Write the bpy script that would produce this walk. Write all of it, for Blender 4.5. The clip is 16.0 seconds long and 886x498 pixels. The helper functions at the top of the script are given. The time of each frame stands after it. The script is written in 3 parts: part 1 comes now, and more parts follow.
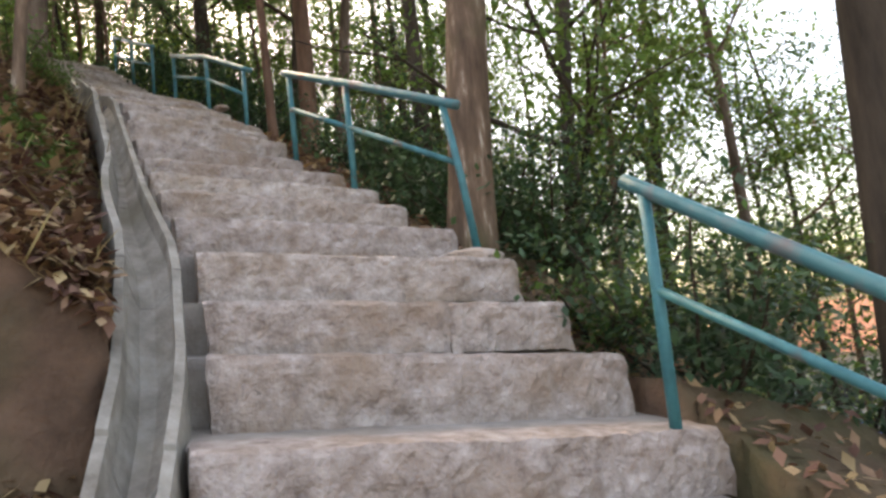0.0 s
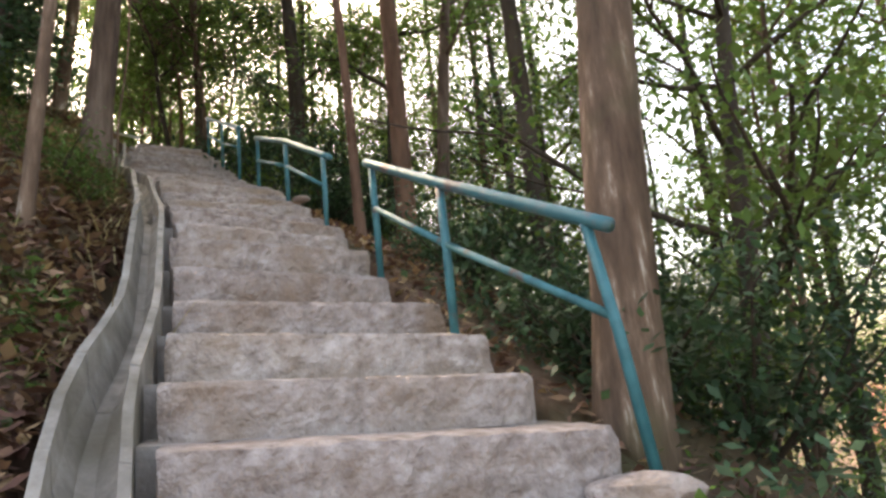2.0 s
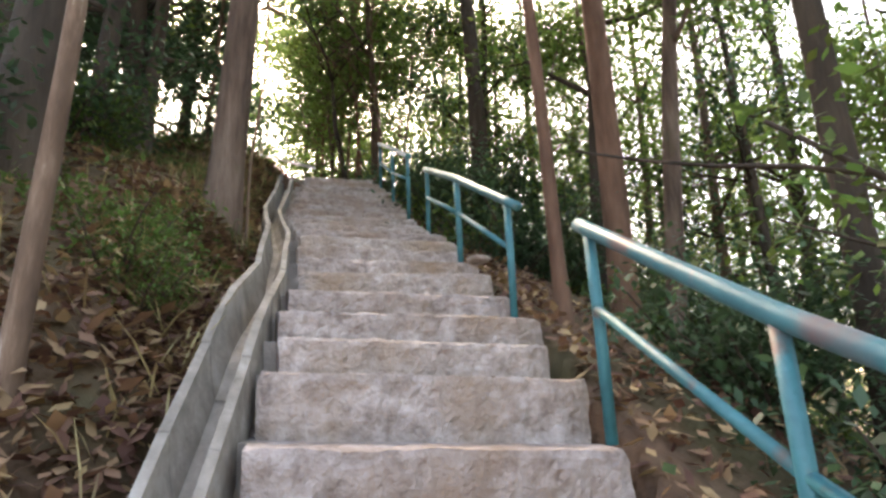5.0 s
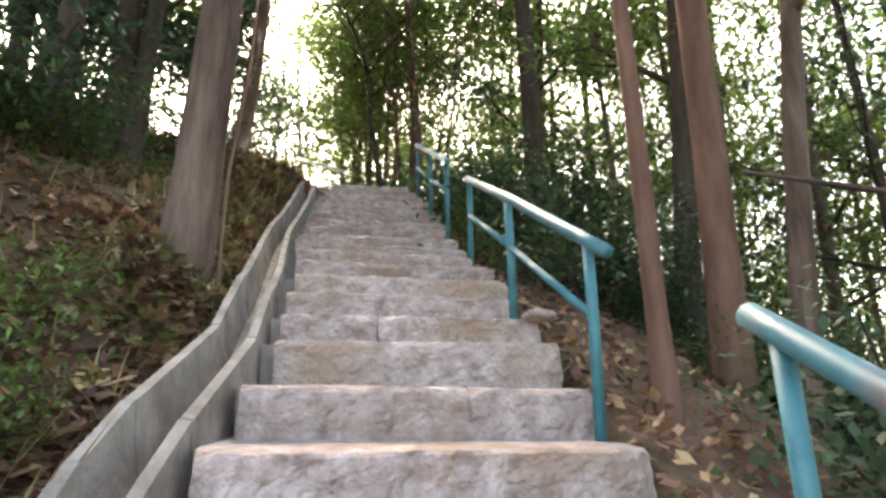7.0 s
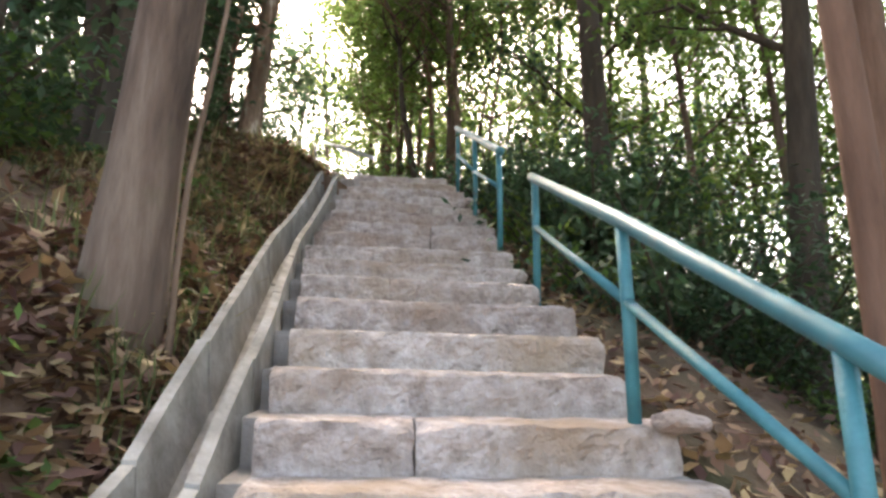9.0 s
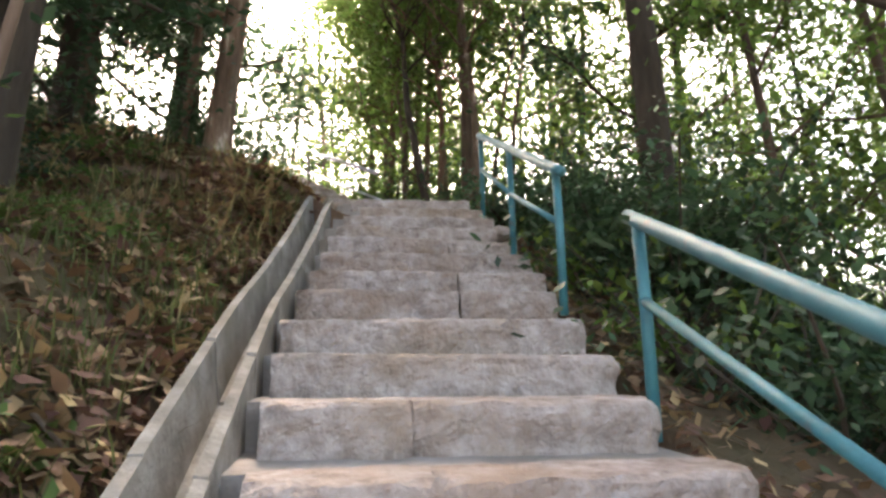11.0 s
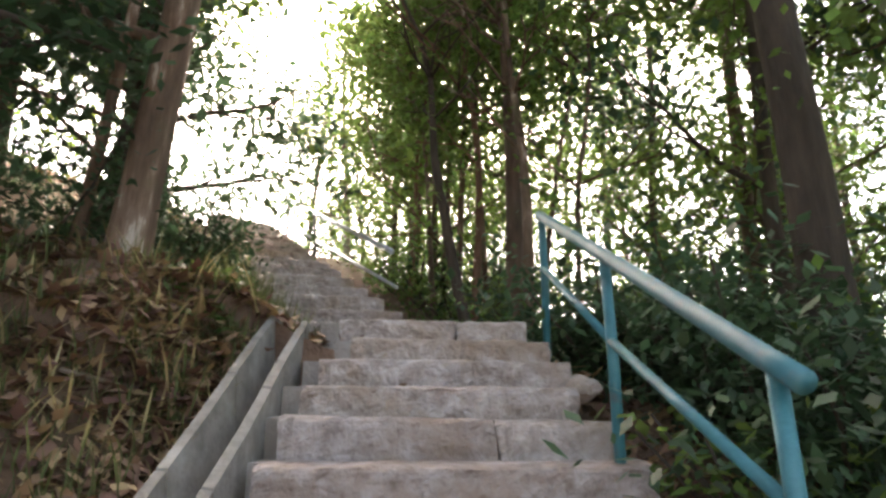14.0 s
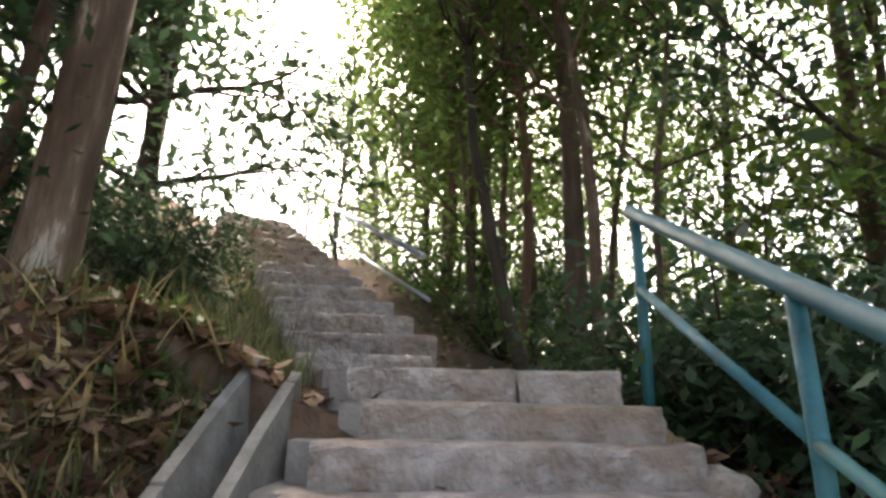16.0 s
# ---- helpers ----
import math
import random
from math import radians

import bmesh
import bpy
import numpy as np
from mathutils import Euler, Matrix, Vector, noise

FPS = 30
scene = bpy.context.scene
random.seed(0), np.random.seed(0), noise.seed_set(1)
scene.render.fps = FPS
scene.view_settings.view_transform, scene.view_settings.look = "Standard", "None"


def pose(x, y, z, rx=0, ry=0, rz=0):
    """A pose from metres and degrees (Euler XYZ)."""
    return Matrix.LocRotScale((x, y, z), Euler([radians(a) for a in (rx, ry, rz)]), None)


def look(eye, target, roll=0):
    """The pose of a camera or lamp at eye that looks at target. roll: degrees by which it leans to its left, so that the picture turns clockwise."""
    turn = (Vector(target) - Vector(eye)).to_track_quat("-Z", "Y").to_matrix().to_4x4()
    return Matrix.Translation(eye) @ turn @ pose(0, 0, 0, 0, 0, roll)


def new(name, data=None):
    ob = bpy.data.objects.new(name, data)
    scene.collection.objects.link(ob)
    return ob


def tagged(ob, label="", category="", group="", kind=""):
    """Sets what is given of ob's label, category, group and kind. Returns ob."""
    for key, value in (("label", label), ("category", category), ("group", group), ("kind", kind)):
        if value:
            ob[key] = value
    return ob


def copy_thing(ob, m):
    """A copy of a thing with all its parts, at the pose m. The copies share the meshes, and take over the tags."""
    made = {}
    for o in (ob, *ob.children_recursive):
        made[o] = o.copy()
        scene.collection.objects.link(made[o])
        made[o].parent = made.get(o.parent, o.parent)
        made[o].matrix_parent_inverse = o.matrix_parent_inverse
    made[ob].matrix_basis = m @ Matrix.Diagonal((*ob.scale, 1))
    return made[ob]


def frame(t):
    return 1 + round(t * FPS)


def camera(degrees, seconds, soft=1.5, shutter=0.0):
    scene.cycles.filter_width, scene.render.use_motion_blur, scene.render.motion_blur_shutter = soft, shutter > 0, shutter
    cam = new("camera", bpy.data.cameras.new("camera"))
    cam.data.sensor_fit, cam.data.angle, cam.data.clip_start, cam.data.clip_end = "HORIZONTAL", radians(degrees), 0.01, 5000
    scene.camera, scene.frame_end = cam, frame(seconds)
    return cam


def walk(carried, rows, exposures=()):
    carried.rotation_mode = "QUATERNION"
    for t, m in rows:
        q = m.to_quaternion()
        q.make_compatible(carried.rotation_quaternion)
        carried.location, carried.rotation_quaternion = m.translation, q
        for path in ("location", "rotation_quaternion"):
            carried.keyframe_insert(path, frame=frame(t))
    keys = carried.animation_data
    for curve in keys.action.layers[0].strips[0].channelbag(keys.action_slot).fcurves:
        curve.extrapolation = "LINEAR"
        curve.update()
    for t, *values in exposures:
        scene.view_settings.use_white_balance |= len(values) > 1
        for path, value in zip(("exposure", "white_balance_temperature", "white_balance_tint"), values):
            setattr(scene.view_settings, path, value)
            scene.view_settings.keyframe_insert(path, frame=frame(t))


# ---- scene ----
cam = camera(70.6, 16.0, soft=2.8)
PATH = [
    (0, (0.079, -0.121, 1.002), (0.038, 1.859, 1.28), -6.6),
    (0.5, (0.098, 0.189, 1.227), (0.033, 2.151, 1.612), -6.5),
    (1, (0.065, 0.5, 1.372), (-0.084, 2.453, 1.78), -6.0),
    (1.5, (-0.031, 0.845, 1.609), (-0.25, 2.781, 2.061), -5.8),
    (2, (-0.035, 1.164, 1.839), (-0.386, 3.078, 2.301), -6.0),
    (2.5, (-0.087, 1.474, 1.996), (-0.544, 3.364, 2.464), -6.3),
    (3, (-0.124, 1.785, 2.155), (-0.689, 3.643, 2.632), -5.1),
    (3.5, (-0.236, 2.051, 2.28), (-0.942, 3.855, 2.777), -4.2),
    (4, (-0.36, 2.289, 2.506), (-1.082, 4.089, 2.995), -3.7),
    (4.5, (-0.479, 2.536, 2.666), (-1.261, 4.307, 3.166), -2.7),
    (5, (-0.622, 2.775, 2.805), (-1.524, 4.482, 3.327), -2.2),
    (5.2, (-0.647, 2.858, 2.915), (-1.587, 4.555, 3.402), -2.1),
    (7.3, (-1.287, 3.982, 3.484), (-2.322, 5.612, 4.007), -0.5),
    (7.5, (-1.37, 4.07, 3.556), (-2.399, 5.702, 4.081), -0.6),
    (8, (-1.506, 4.322, 3.671), (-2.528, 5.959, 4.195), -0.1),
    (8.5, (-1.67, 4.517, 3.795), (-2.763, 6.123, 4.266), 1.2),
    (9, (-1.872, 4.686, 3.94), (-2.994, 6.277, 4.396), 0.7),
    (9.2, (-1.939, 4.769, 3.966), (-3.055, 6.361, 4.438), 0.9),
    (11.3, (-2.819, 5.73, 4.677), (-3.949, 7.314, 5.141), -0.8),
    (11.5, (-2.869, 5.812, 4.759), (-3.999, 7.395, 5.23), -0.5),
    (12, (-3.029, 6.065, 4.925), (-4.17, 7.646, 5.372), -0.5),
    (12.5, (-3.208, 6.228, 5.087), (-4.393, 7.781, 5.517), 0.3),
    (13, (-3.339, 6.431, 5.211), (-4.537, 7.969, 5.654), -0.0),
    (13.5, (-3.526, 6.68, 5.343), (-4.713, 8.205, 5.857), 0.5),
    (14, (-3.717, 6.933, 5.51), (-4.909, 8.428, 6.098), 0.6),
    (14.5, (-3.861, 7.149, 5.631), (-5.059, 8.636, 6.226), 0.4),
    (15, (-4.063, 7.328, 5.708), (-5.339, 8.756, 6.284), 0.1),
    (15.5, (-4.201, 7.482, 5.809), (-5.484, 8.904, 6.385), 0.1),
    (16, (-4.358, 7.619, 5.879), (-5.633, 9.053, 6.443), 1.0),
]
walk(cam, [(t, look(eye, target, roll)) for t, eye, target, roll in PATH], [(0.0, 2.65, 8900, 13), (2.5, 2.8, 8600, 14), (5.0, 3.2, 8300, 15), (9.0, 3.58, 8000, 14), (13.0, 3.62, 8000, 16), (16.0, 3.22, 7600, 15)])

# ---- light: bright overcast sky over a shaded wood ----
world = bpy.data.worlds.new("sky")
scene.world = world
world.use_nodes = True
wn = world.node_tree.nodes
sky = wn.new("ShaderNodeTexSky")
sky.sky_type, sky.sun_disc = "NISHITA", False
sky.sun_elevation, sky.sun_rotation = radians(48), radians(-45)
sky.air_density, sky.dust_density, sky.ozone_density = 1.0, 4.0, 1.0
world.node_tree.links.new(sky.outputs[0], wn["Background"].inputs[0])
wn["Background"].inputs[1].default_value = 0.15
sun = new("sun", bpy.data.lights.new("sun", "SUN"))
sun.data.energy, sun.data.angle, sun.data.color = 1.2, radians(12), (1.0, 0.95, 0.88)
sun.matrix_world = look((-20, 20, 31), (0, 0, 0))

# ---- materials ----
def mat(name, ramp, scale=6.0, detail=8.0, rough=0.9, bump=0.3, bump_scale=40.0, metal=0.0, per_object=0.0, second=None, stretch=(1, 1, 1), trans=0.0, island=0.0, gloss=0.3):
    m = bpy.data.materials.new(name)
    m.use_nodes = True
    nt = m.node_tree
    n, l = nt.nodes, nt.links
    b = n["Principled BSDF"]
    b.inputs["Roughness"].default_value = rough
    b.inputs["Metallic"].default_value = metal
    b.inputs["Specular IOR Level"].default_value = gloss
    co = n.new("ShaderNodeTexCoord")
    mp = n.new("ShaderNodeMapping")
    mp.inputs["Scale"].default_value = stretch
    l.new(co.outputs["Object"], mp.inputs[0])
    t = n.new("ShaderNodeTexNoise")
    t.inputs["Scale"].default_value, t.inputs["Detail"].default_value, t.inputs["Roughness"].default_value = scale, detail, 0.65
    l.new(mp.outputs[0], t.inputs["Vector"])
    r = n.new("ShaderNodeValToRGB")
    els = r.color_ramp.elements
    while len(els) < len(ramp):
        els.new(0.5)
    for e, (p, c) in zip(els, ramp):
        e.position, e.color = p, (*c, 1)
    l.new(t.outputs["Fac"], r.inputs[0])
    out = r.outputs[0]
    if second:
        c2, s2, lo, hi = second
        t2 = n.new("ShaderNodeTexNoise")
        t2.inputs["Scale"].default_value, t2.inputs["Detail"].default_value = s2, 6
        l.new(co.outputs["Object"], t2.inputs["Vector"])
        mr = n.new("ShaderNodeMapRange")
        mr.inputs[1].default_value, mr.inputs[2].default_value = lo, hi
        l.new(t2.outputs["Fac"], mr.inputs[0])
        mx = n.new("ShaderNodeMix")
        mx.data_type = "RGBA"
        l.new(mr.outputs[0], mx.inputs[0])
        l.new(out, mx.inputs[6])
        mx.inputs[7].default_value = (*c2, 1)
        out = mx.outputs[2]
    if per_object or island:
        hv = n.new("ShaderNodeHueSaturation")
        if island:
            src = n.new("ShaderNodeNewGeometry").outputs["Random Per Island"]
        else:
            src = n.new("ShaderNodeObjectInfo").outputs["Random"]
        mr = n.new("ShaderNodeMapRange")
        k = per_object + island
        mr.inputs[3].default_value, mr.inputs[4].default_value = 1 - k, 1 + k
        l.new(src, mr.inputs[0])
        l.new(mr.outputs[0], hv.inputs["Value"])
        mh = n.new("ShaderNodeMapRange")
        mh.inputs[3].default_value, mh.inputs[4].default_value = 0.5 - k * 0.06, 0.5 + k * 0.05
        l.new(src, mh.inputs[0])
        l.new(mh.outputs[0], hv.inputs["Hue"])
        l.new(out, hv.inputs["Color"])
        out = hv.outputs[0]
    l.new(out, b.inputs["Base Color"])
    if bump:
        tb = n.new("ShaderNodeTexNoise")
        tb.inputs["Scale"].default_value, tb.inputs["Detail"].default_value = bump_scale, 6
        l.new(mp.outputs[0], tb.inputs["Vector"])
        bp = n.new("ShaderNodeBump")
        bp.inputs["Strength"].default_value, bp.inputs["Distance"].default_value = bump, 0.02
        l.new(tb.outputs["Fac"], bp.inputs["Height"])
        l.new(bp.outputs[0], b.inputs["Normal"])
    if trans:
        tr = n.new("ShaderNodeBsdfTranslucent")
        l.new(out, tr.inputs[0])
        ms = n.new("ShaderNodeMixShader")
        ms.inputs[0].default_value = trans
        l.new(b.outputs[0], ms.inputs[1])
        l.new(tr.outputs[0], ms.inputs[2])
        l.new(ms.outputs[0], n["Material Output"].inputs[0])
    return m


GRANITE = mat("granite", [(0.28, (0.175, 0.135, 0.115)), (0.48, (0.345, 0.285, 0.255)), (0.68, (0.49, 0.425, 0.395))], 12, 10, 0.9, 1.0, 45, per_object=0.10, second=((0.28, 0.20, 0.145), 2.2, 0.48, 0.72))
CEMENT = mat("cement", [(0.3, (0.22, 0.19, 0.17)), (0.7, (0.39, 0.35, 0.32))], 5, 9, 0.92, 0.35, 60, second=((0.22, 0.18, 0.14), 1.6, 0.5, 0.75))
GUTTER = mat("gutter_concrete", [(0.3, (0.14, 0.125, 0.105)), (0.5, (0.235, 0.215, 0.19)), (0.7, (0.34, 0.32, 0.29))], 6, 9, 0.92, 0.3, 50, second=((0.13, 0.115, 0.085), 1.3, 0.5, 0.72))
SOIL = mat("soil", [(0.3, (0.050, 0.030, 0.020)), (0.5, (0.12, 0.072, 0.048)), (0.72, (0.20, 0.125, 0.08))], 2.2, 10, 1.0, 1.0, 22, second=((0.07, 0.06, 0.03), 0.9, 0.45, 0.65))
PAINT = mat("teal_paint", [(0.35, (0.016, 0.115, 0.135)), (0.62, (0.032, 0.18, 0.205))], 7, 6, 0.5, 0.15, 90, second=((0.13, 0.075, 0.055), 5.0, 0.62, 0.72), gloss=0.5)
RAILTOP = mat("worn_paint", [(0.35, (0.02, 0.11, 0.13)), (0.55, (0.035, 0.15, 0.17)), (0.7, (0.10, 0.13, 0.14))], 6, 8, 0.48, 0.05, 30, second=((0.13, 0.085, 0.08), 3.0, 0.60, 0.74), gloss=0.45)
STEEL = mat("bare_steel", [(0.3, (0.35, 0.36, 0.38)), (0.7, (0.55, 0.56, 0.58))], 8, 6, 0.35, 0.1, 90, metal=0.7)
POST = mat("dark_steel", [(0.3, (0.05, 0.05, 0.05)), (0.7, (0.11, 0.10, 0.09))], 8, 6, 0.6, 0.1, 90, gloss=0.4)
BARK = mat("brown_bark", [(0.3, (0.045, 0.030, 0.022)), (0.5, (0.115, 0.078, 0.058)), (0.72, (0.22, 0.165, 0.125))], 7, 9, 0.95, 1.0, 16, stretch=(1, 1, 0.16), second=((0.10, 0.10, 0.05), 1.7, 0.55, 0.75))
PALEBARK = mat("flaking_bark", [(0.3, (0.06, 0.038, 0.027)), (0.5, (0.13, 0.085, 0.058)), (0.59, (0.20, 0.135, 0.095)), (0.66, (0.46, 0.39, 0.32))], 9, 8, 0.95, 1.0, 14, stretch=(1, 1, 0.2), second=((0.09, 0.085, 0.04), 1.5, 0.55, 0.75))
REDBARK = mat("red_bark", [(0.3, (0.085, 0.045, 0.03)), (0.7, (0.215, 0.125, 0.085))], 6, 8, 0.95, 0.8, 16, stretch=(1, 1, 0.2))
DARKBARK = mat("dark_bark", [(0.3, (0.025, 0.02, 0.016)), (0.7, (0.09, 0.068, 0.05))], 6, 8, 0.95, 1.0, 14, stretch=(1, 1, 0.2))
LEAF = mat("leaf_green", [(0.3, (0.058, 0.105, 0.028)), (0.7, (0.125, 0.20, 0.05))], 2, 3, 0.5, 0, trans=0.52, island=0.45, gloss=0.4)
LEAFY = mat("leaf_yellow_green", [(0.3, (0.08, 0.14, 0.032)), (0.7, (0.17, 0.25, 0.06))], 2, 3, 0.5, 0, trans=0.5, island=0.4, gloss=0.4)
LEAFD = mat("leaf_dark", [(0.3, (0.03, 0.065, 0.033)), (0.7, (0.062, 0.12, 0.055))], 2, 3, 0.45, 0, trans=0.42, island=0.4, gloss=0.45)
LITTER = mat("dead_leaves", [(0.3, (0.12, 0.065, 0.038)), (0.7, (0.34, 0.215, 0.135))], 2, 3, 0.8, 0, trans=0.15, island=0.6)
GRASS = mat("grass_blades", [(0.3, (0.06, 0.085, 0.03)), (0.7, (0.15, 0.165, 0.065))], 2, 3, 0.7, 0, trans=0.35, island=0.4)
STRAW = mat("dry_straw", [(0.3, (0.25, 0.19, 0.09)), (0.7, (0.42, 0.36, 0.2))], 2, 3, 0.7, 0, trans=0.2, island=0.3)
TWIG = mat("dead_twig", [(0.3, (0.10, 0.07, 0.05)), (0.7, (0.22, 0.17, 0.13))], 9, 4, 0.9, 0)
WALLP = mat("plaster", [(0.3, (0.5, 0.46, 0.42)), (0.7, (0.62, 0.58, 0.55))], 1, 5, 0.9, 0)
ROOFT = mat("roof_tile", [(0.3, (0.22, 0.10, 0.07)), (0.7, (0.34, 0.16, 0.11))], 3, 5, 0.9, 0)
TARP = mat("blue_tarp", [(0.3, (0.01, 0.10, 0.45)), (0.7, (0.02, 0.16, 0.6))], 2, 5, 0.5, 0.2, 6)
DARKGLASS = mat("window_glass", [(0.3, (0.03, 0.035, 0.04)), (0.7, (0.05, 0.055, 0.06))], 1, 2, 0.1, 0)


# ---- mesh helpers ----
def mesh_from(name, verts, faces, material, smooth=False):
    me = bpy.data.meshes.new(name)
    me.from_pydata([tuple(v) for v in verts], [], [tuple(f) for f in faces])
    me.materials.append(material)
    if smooth:
        me.polygons.foreach_set("use_smooth", [True] * len(me.polygons))
    me.update()
    return me


def put(name, verts, faces, material, parent=None, label="", smooth=False):
    ob = new(name, mesh_from(name, verts, faces, material, smooth))
    if parent:
        ob.parent = parent
    if label:
        ob["label"] = label
    return ob


def empty(name, at, label, category, group="", kind=""):
    ob = tagged(new(name), label, category, group, kind)
    ob.location = at
    return ob


def tube(points, radii, sides=8, wobble=0.0, seed=0):
    """A closed tube along points."""
    pts = [Vector(p) for p in points]
    verts, faces = [], []
    for i, p in enumerate(pts):
        d = (pts[min(i + 1, len(pts) - 1)] - pts[max(i - 1, 0)]).normalized()
        a = d.cross(Vector((0.31, 0.95, 0.05))).normalized()
        b = d.cross(a)
        r = radii[i] if isinstance(radii, (list, tuple)) else radii
        for k in range(sides):
            w = 2 * math.pi * k / sides
            q = r * (1 + wobble * noise.noise(Vector((math.cos(w) * 1.3 + seed, math.sin(w) * 1.3, p.length * 1.1))))
            verts.append(p + a * math.cos(w) * q + b * math.sin(w) * q)
    n = len(pts)
    for i in range(n - 1):
        for k in range(sides):
            k2 = (k + 1) % sides
            faces.append((i * sides + k, i * sides + k2, (i + 1) * sides + k2, (i + 1) * sides + k))
    faces.append(tuple(range(sides))[::-1])
    faces.append(tuple((n - 1) * sides + k for k in range(sides)))
    return verts, faces


def merge(parts):
    verts, faces = [], []
    for v, f in parts:
        o = len(verts)
        verts += list(v)
        faces += [tuple(i + o for i in q) for q in f]
    return verts, faces


# ---- the line of the stairs ----
LEVELS = [-0.9, -0.62, -0.34, -0.07, 0.20, 0.46, 0.73, 1.03, 1.27, 1.515, 1.774, 2.0, 2.25, 2.47, 2.74, 3.0, 3.16, 3.31, 3.5, 3.71, 3.87,
          4.02, 4.18, 4.36, 4.54, 4.72, 4.90, 5.11, 5.27, 5.43, 5.59, 5.72, 5.85, 5.97, 6.09]
LZ = [-0.9, 1.03, 1.515, 2.0, 2.47, 3.0, 3.31, 3.71, 4.18, 4.90, 5.11, 5.59, 6.09]
LX = [-0.25, -0.90, -1.08, -1.51, -1.98, -2.37, -2.58, -3.16, -3.65, -4.88, -5.22, -5.60, -6.04]
LY = [-0.60, 2.28, 2.65, 3.21, 4.01, 4.58, 4.90, 5.67, 6.24, 7.42, 7.77, 8.37, 9.02]
RZ = [-0.9, 0.80, 1.03, 1.515, 2.25, 2.74, 3.0, 3.50, 3.87, 4.18, 4.90, 5.59, 6.09]
RX = [1.75, 1.05, 0.88, 0.40, -0.46, -1.13, -1.34, -1.97, -2.38, -2.80, -3.87, -4.74, -5.31]
RY = [-0.30, 2.72, 3.05, 3.38, 4.40, 5.18, 5.42, 6.19, 6.69, 7.12, 8.41, 9.26, 9.62]


def left_end(z):
    return Vector((float(np.interp(z, LZ, LX)), float(np.interp(z, LZ, LY)), z))


def right_end(z):
    sag = float(np.interp(z, [0.8, 1.03, 1.27, 1.515, 2.25, 3.0, 3.5], [0.24, 0.22, 0.16, 0.11, 0.10, 0.05, 0.0]))
    return Vector((float(np.interp(z, RZ, RX)), float(np.interp(z, RZ, RY)), z - sag))


# upper flight, turning to the hill
UP_N = 14
UP_L0, UP_L1 = Vector((-7.02, 9.50, 6.26)), Vector((-10.6, 10.95, 8.25))
UP_R0, UP_R1 = Vector((-6.40, 10.10, 6.26)), Vector((-10.4, 11.72, 8.25))


# ---- ground ----
mid = [(left_end(z) + right_end(z)) / 2 for z in LEVELS]
mid = [mid[0] + Vector((0.35, -12, -4.5)), mid[0] + Vector((0.2, -4, -1.8))] + mid + [Vector((-6.7, 9.9, 6.24)), (UP_L1 + UP_R1) / 2, Vector((-12.0, 12.0, 8.22)), Vector((-30, 20, 9))]
MID = np.array([tuple(p) for p in mid])
HALF = np.array([0.75] * 2 + [((left_end(z) - right_end(z)).length / 2) for z in LEVELS] + [0.6, 0.5, 0.5, 0.5])


def ground_heights(P):
    """Height of the wooded slope at plan places P (n, 2): the stair line, a bank rising beside it and a slope falling away on the other side."""
    best = np.full(len(P), 1e9)
    z, d, half = np.zeros(len(P)), np.zeros(len(P)), np.zeros(len(P))
    for a, b, ha, hb in zip(MID[:-1], MID[1:], HALF[:-1], HALF[1:]):
        ab = b[:2] - a[:2]
        t = np.clip(((P - a[:2]) @ ab) / (ab @ ab), 0, 1)
        q = a[:2] + t[:, None] * ab
        v = P - q
        dist = np.hypot(v[:, 0], v[:, 1])
        side = ab[0] * v[:, 1] - ab[1] * v[:, 0]
        m = dist < best
        best[m], z[m], d[m], half[m] = dist[m], (a[2] + t * (b[2] - a[2]))[m], (np.sign(side) * dist)[m], (ha + t * (hb - ha))[m]
    outer = np.where(z > 6.10, 0.0, np.interp(z, [1.0, 2.0, 3.0, 5.6, 6.1], [0.40, 0.37, 0.31, 0.30, 0.32]))
    left = np.maximum(d - half - outer - 0.03, 0)
    right = np.maximum(-d - half - 0.12, 0)
    gentle = np.interp(P[:, 0], [-7.5, -5.2, -3.0], [0.10, 0.34, 0.46])
    inside = (d < half + outer) & (d > -half - 0.05)
    h = z - np.where(inside & (z < 6.1), np.interp(z, [1.6, 2.4], [0.95, 0.45]), 0.10 + 0.08 * (z > 6.1))
    h = h + np.where(d > 0, np.minimum(left, 0.45) * np.where(z > 6.1, 0.5, 0.85) + np.clip(left - 0.45, 0, 3.0) * gentle + np.maximum(left - 3.45, 0) * 0.04, 0)
    flat = np.where(P[:, 0] < -5.4, 0.2, 1.0)
    h = h - np.where(d < 0, 0.14 + np.minimum(right, 1.0) * 0.30 * flat + np.maximum(right - 1.0, 0) * 0.55, 0)
    return np.maximum(h, -4.3)


def ground_at(x, y):
    return float(ground_heights(np.array([[x, y]]))[0])


u = np.linspace(-1, 1, 401)
axis = np.sign(u) * (np.abs(u) * 14 + (np.abs(u) ** 7) * 900)
gx, gy = np.meshgrid(axis - 3.2, axis + 5.5)
P = np.stack([gx.ravel(), gy.ravel()], 1)
gz = ground_heights(P)
rough = np.array([noise.fractal(Vector((p[0] * 1.6, p[1] * 1.6, 0.3)), 1.0, 2.0, 4) for p in P])
near = np.exp(-((P[:, 0] + 3.2) ** 2 + (P[:, 1] - 5.5) ** 2) / 900)
dist_mid = np.min(np.hypot(P[:, None, 0] - MID[None, :, 0], P[:, None, 1] - MID[None, :, 1]), axis=1)
gz = gz + rough * 0.07 * np.clip((dist_mid - 0.7) * 1.2, 0, 1.6)
N = len(axis)
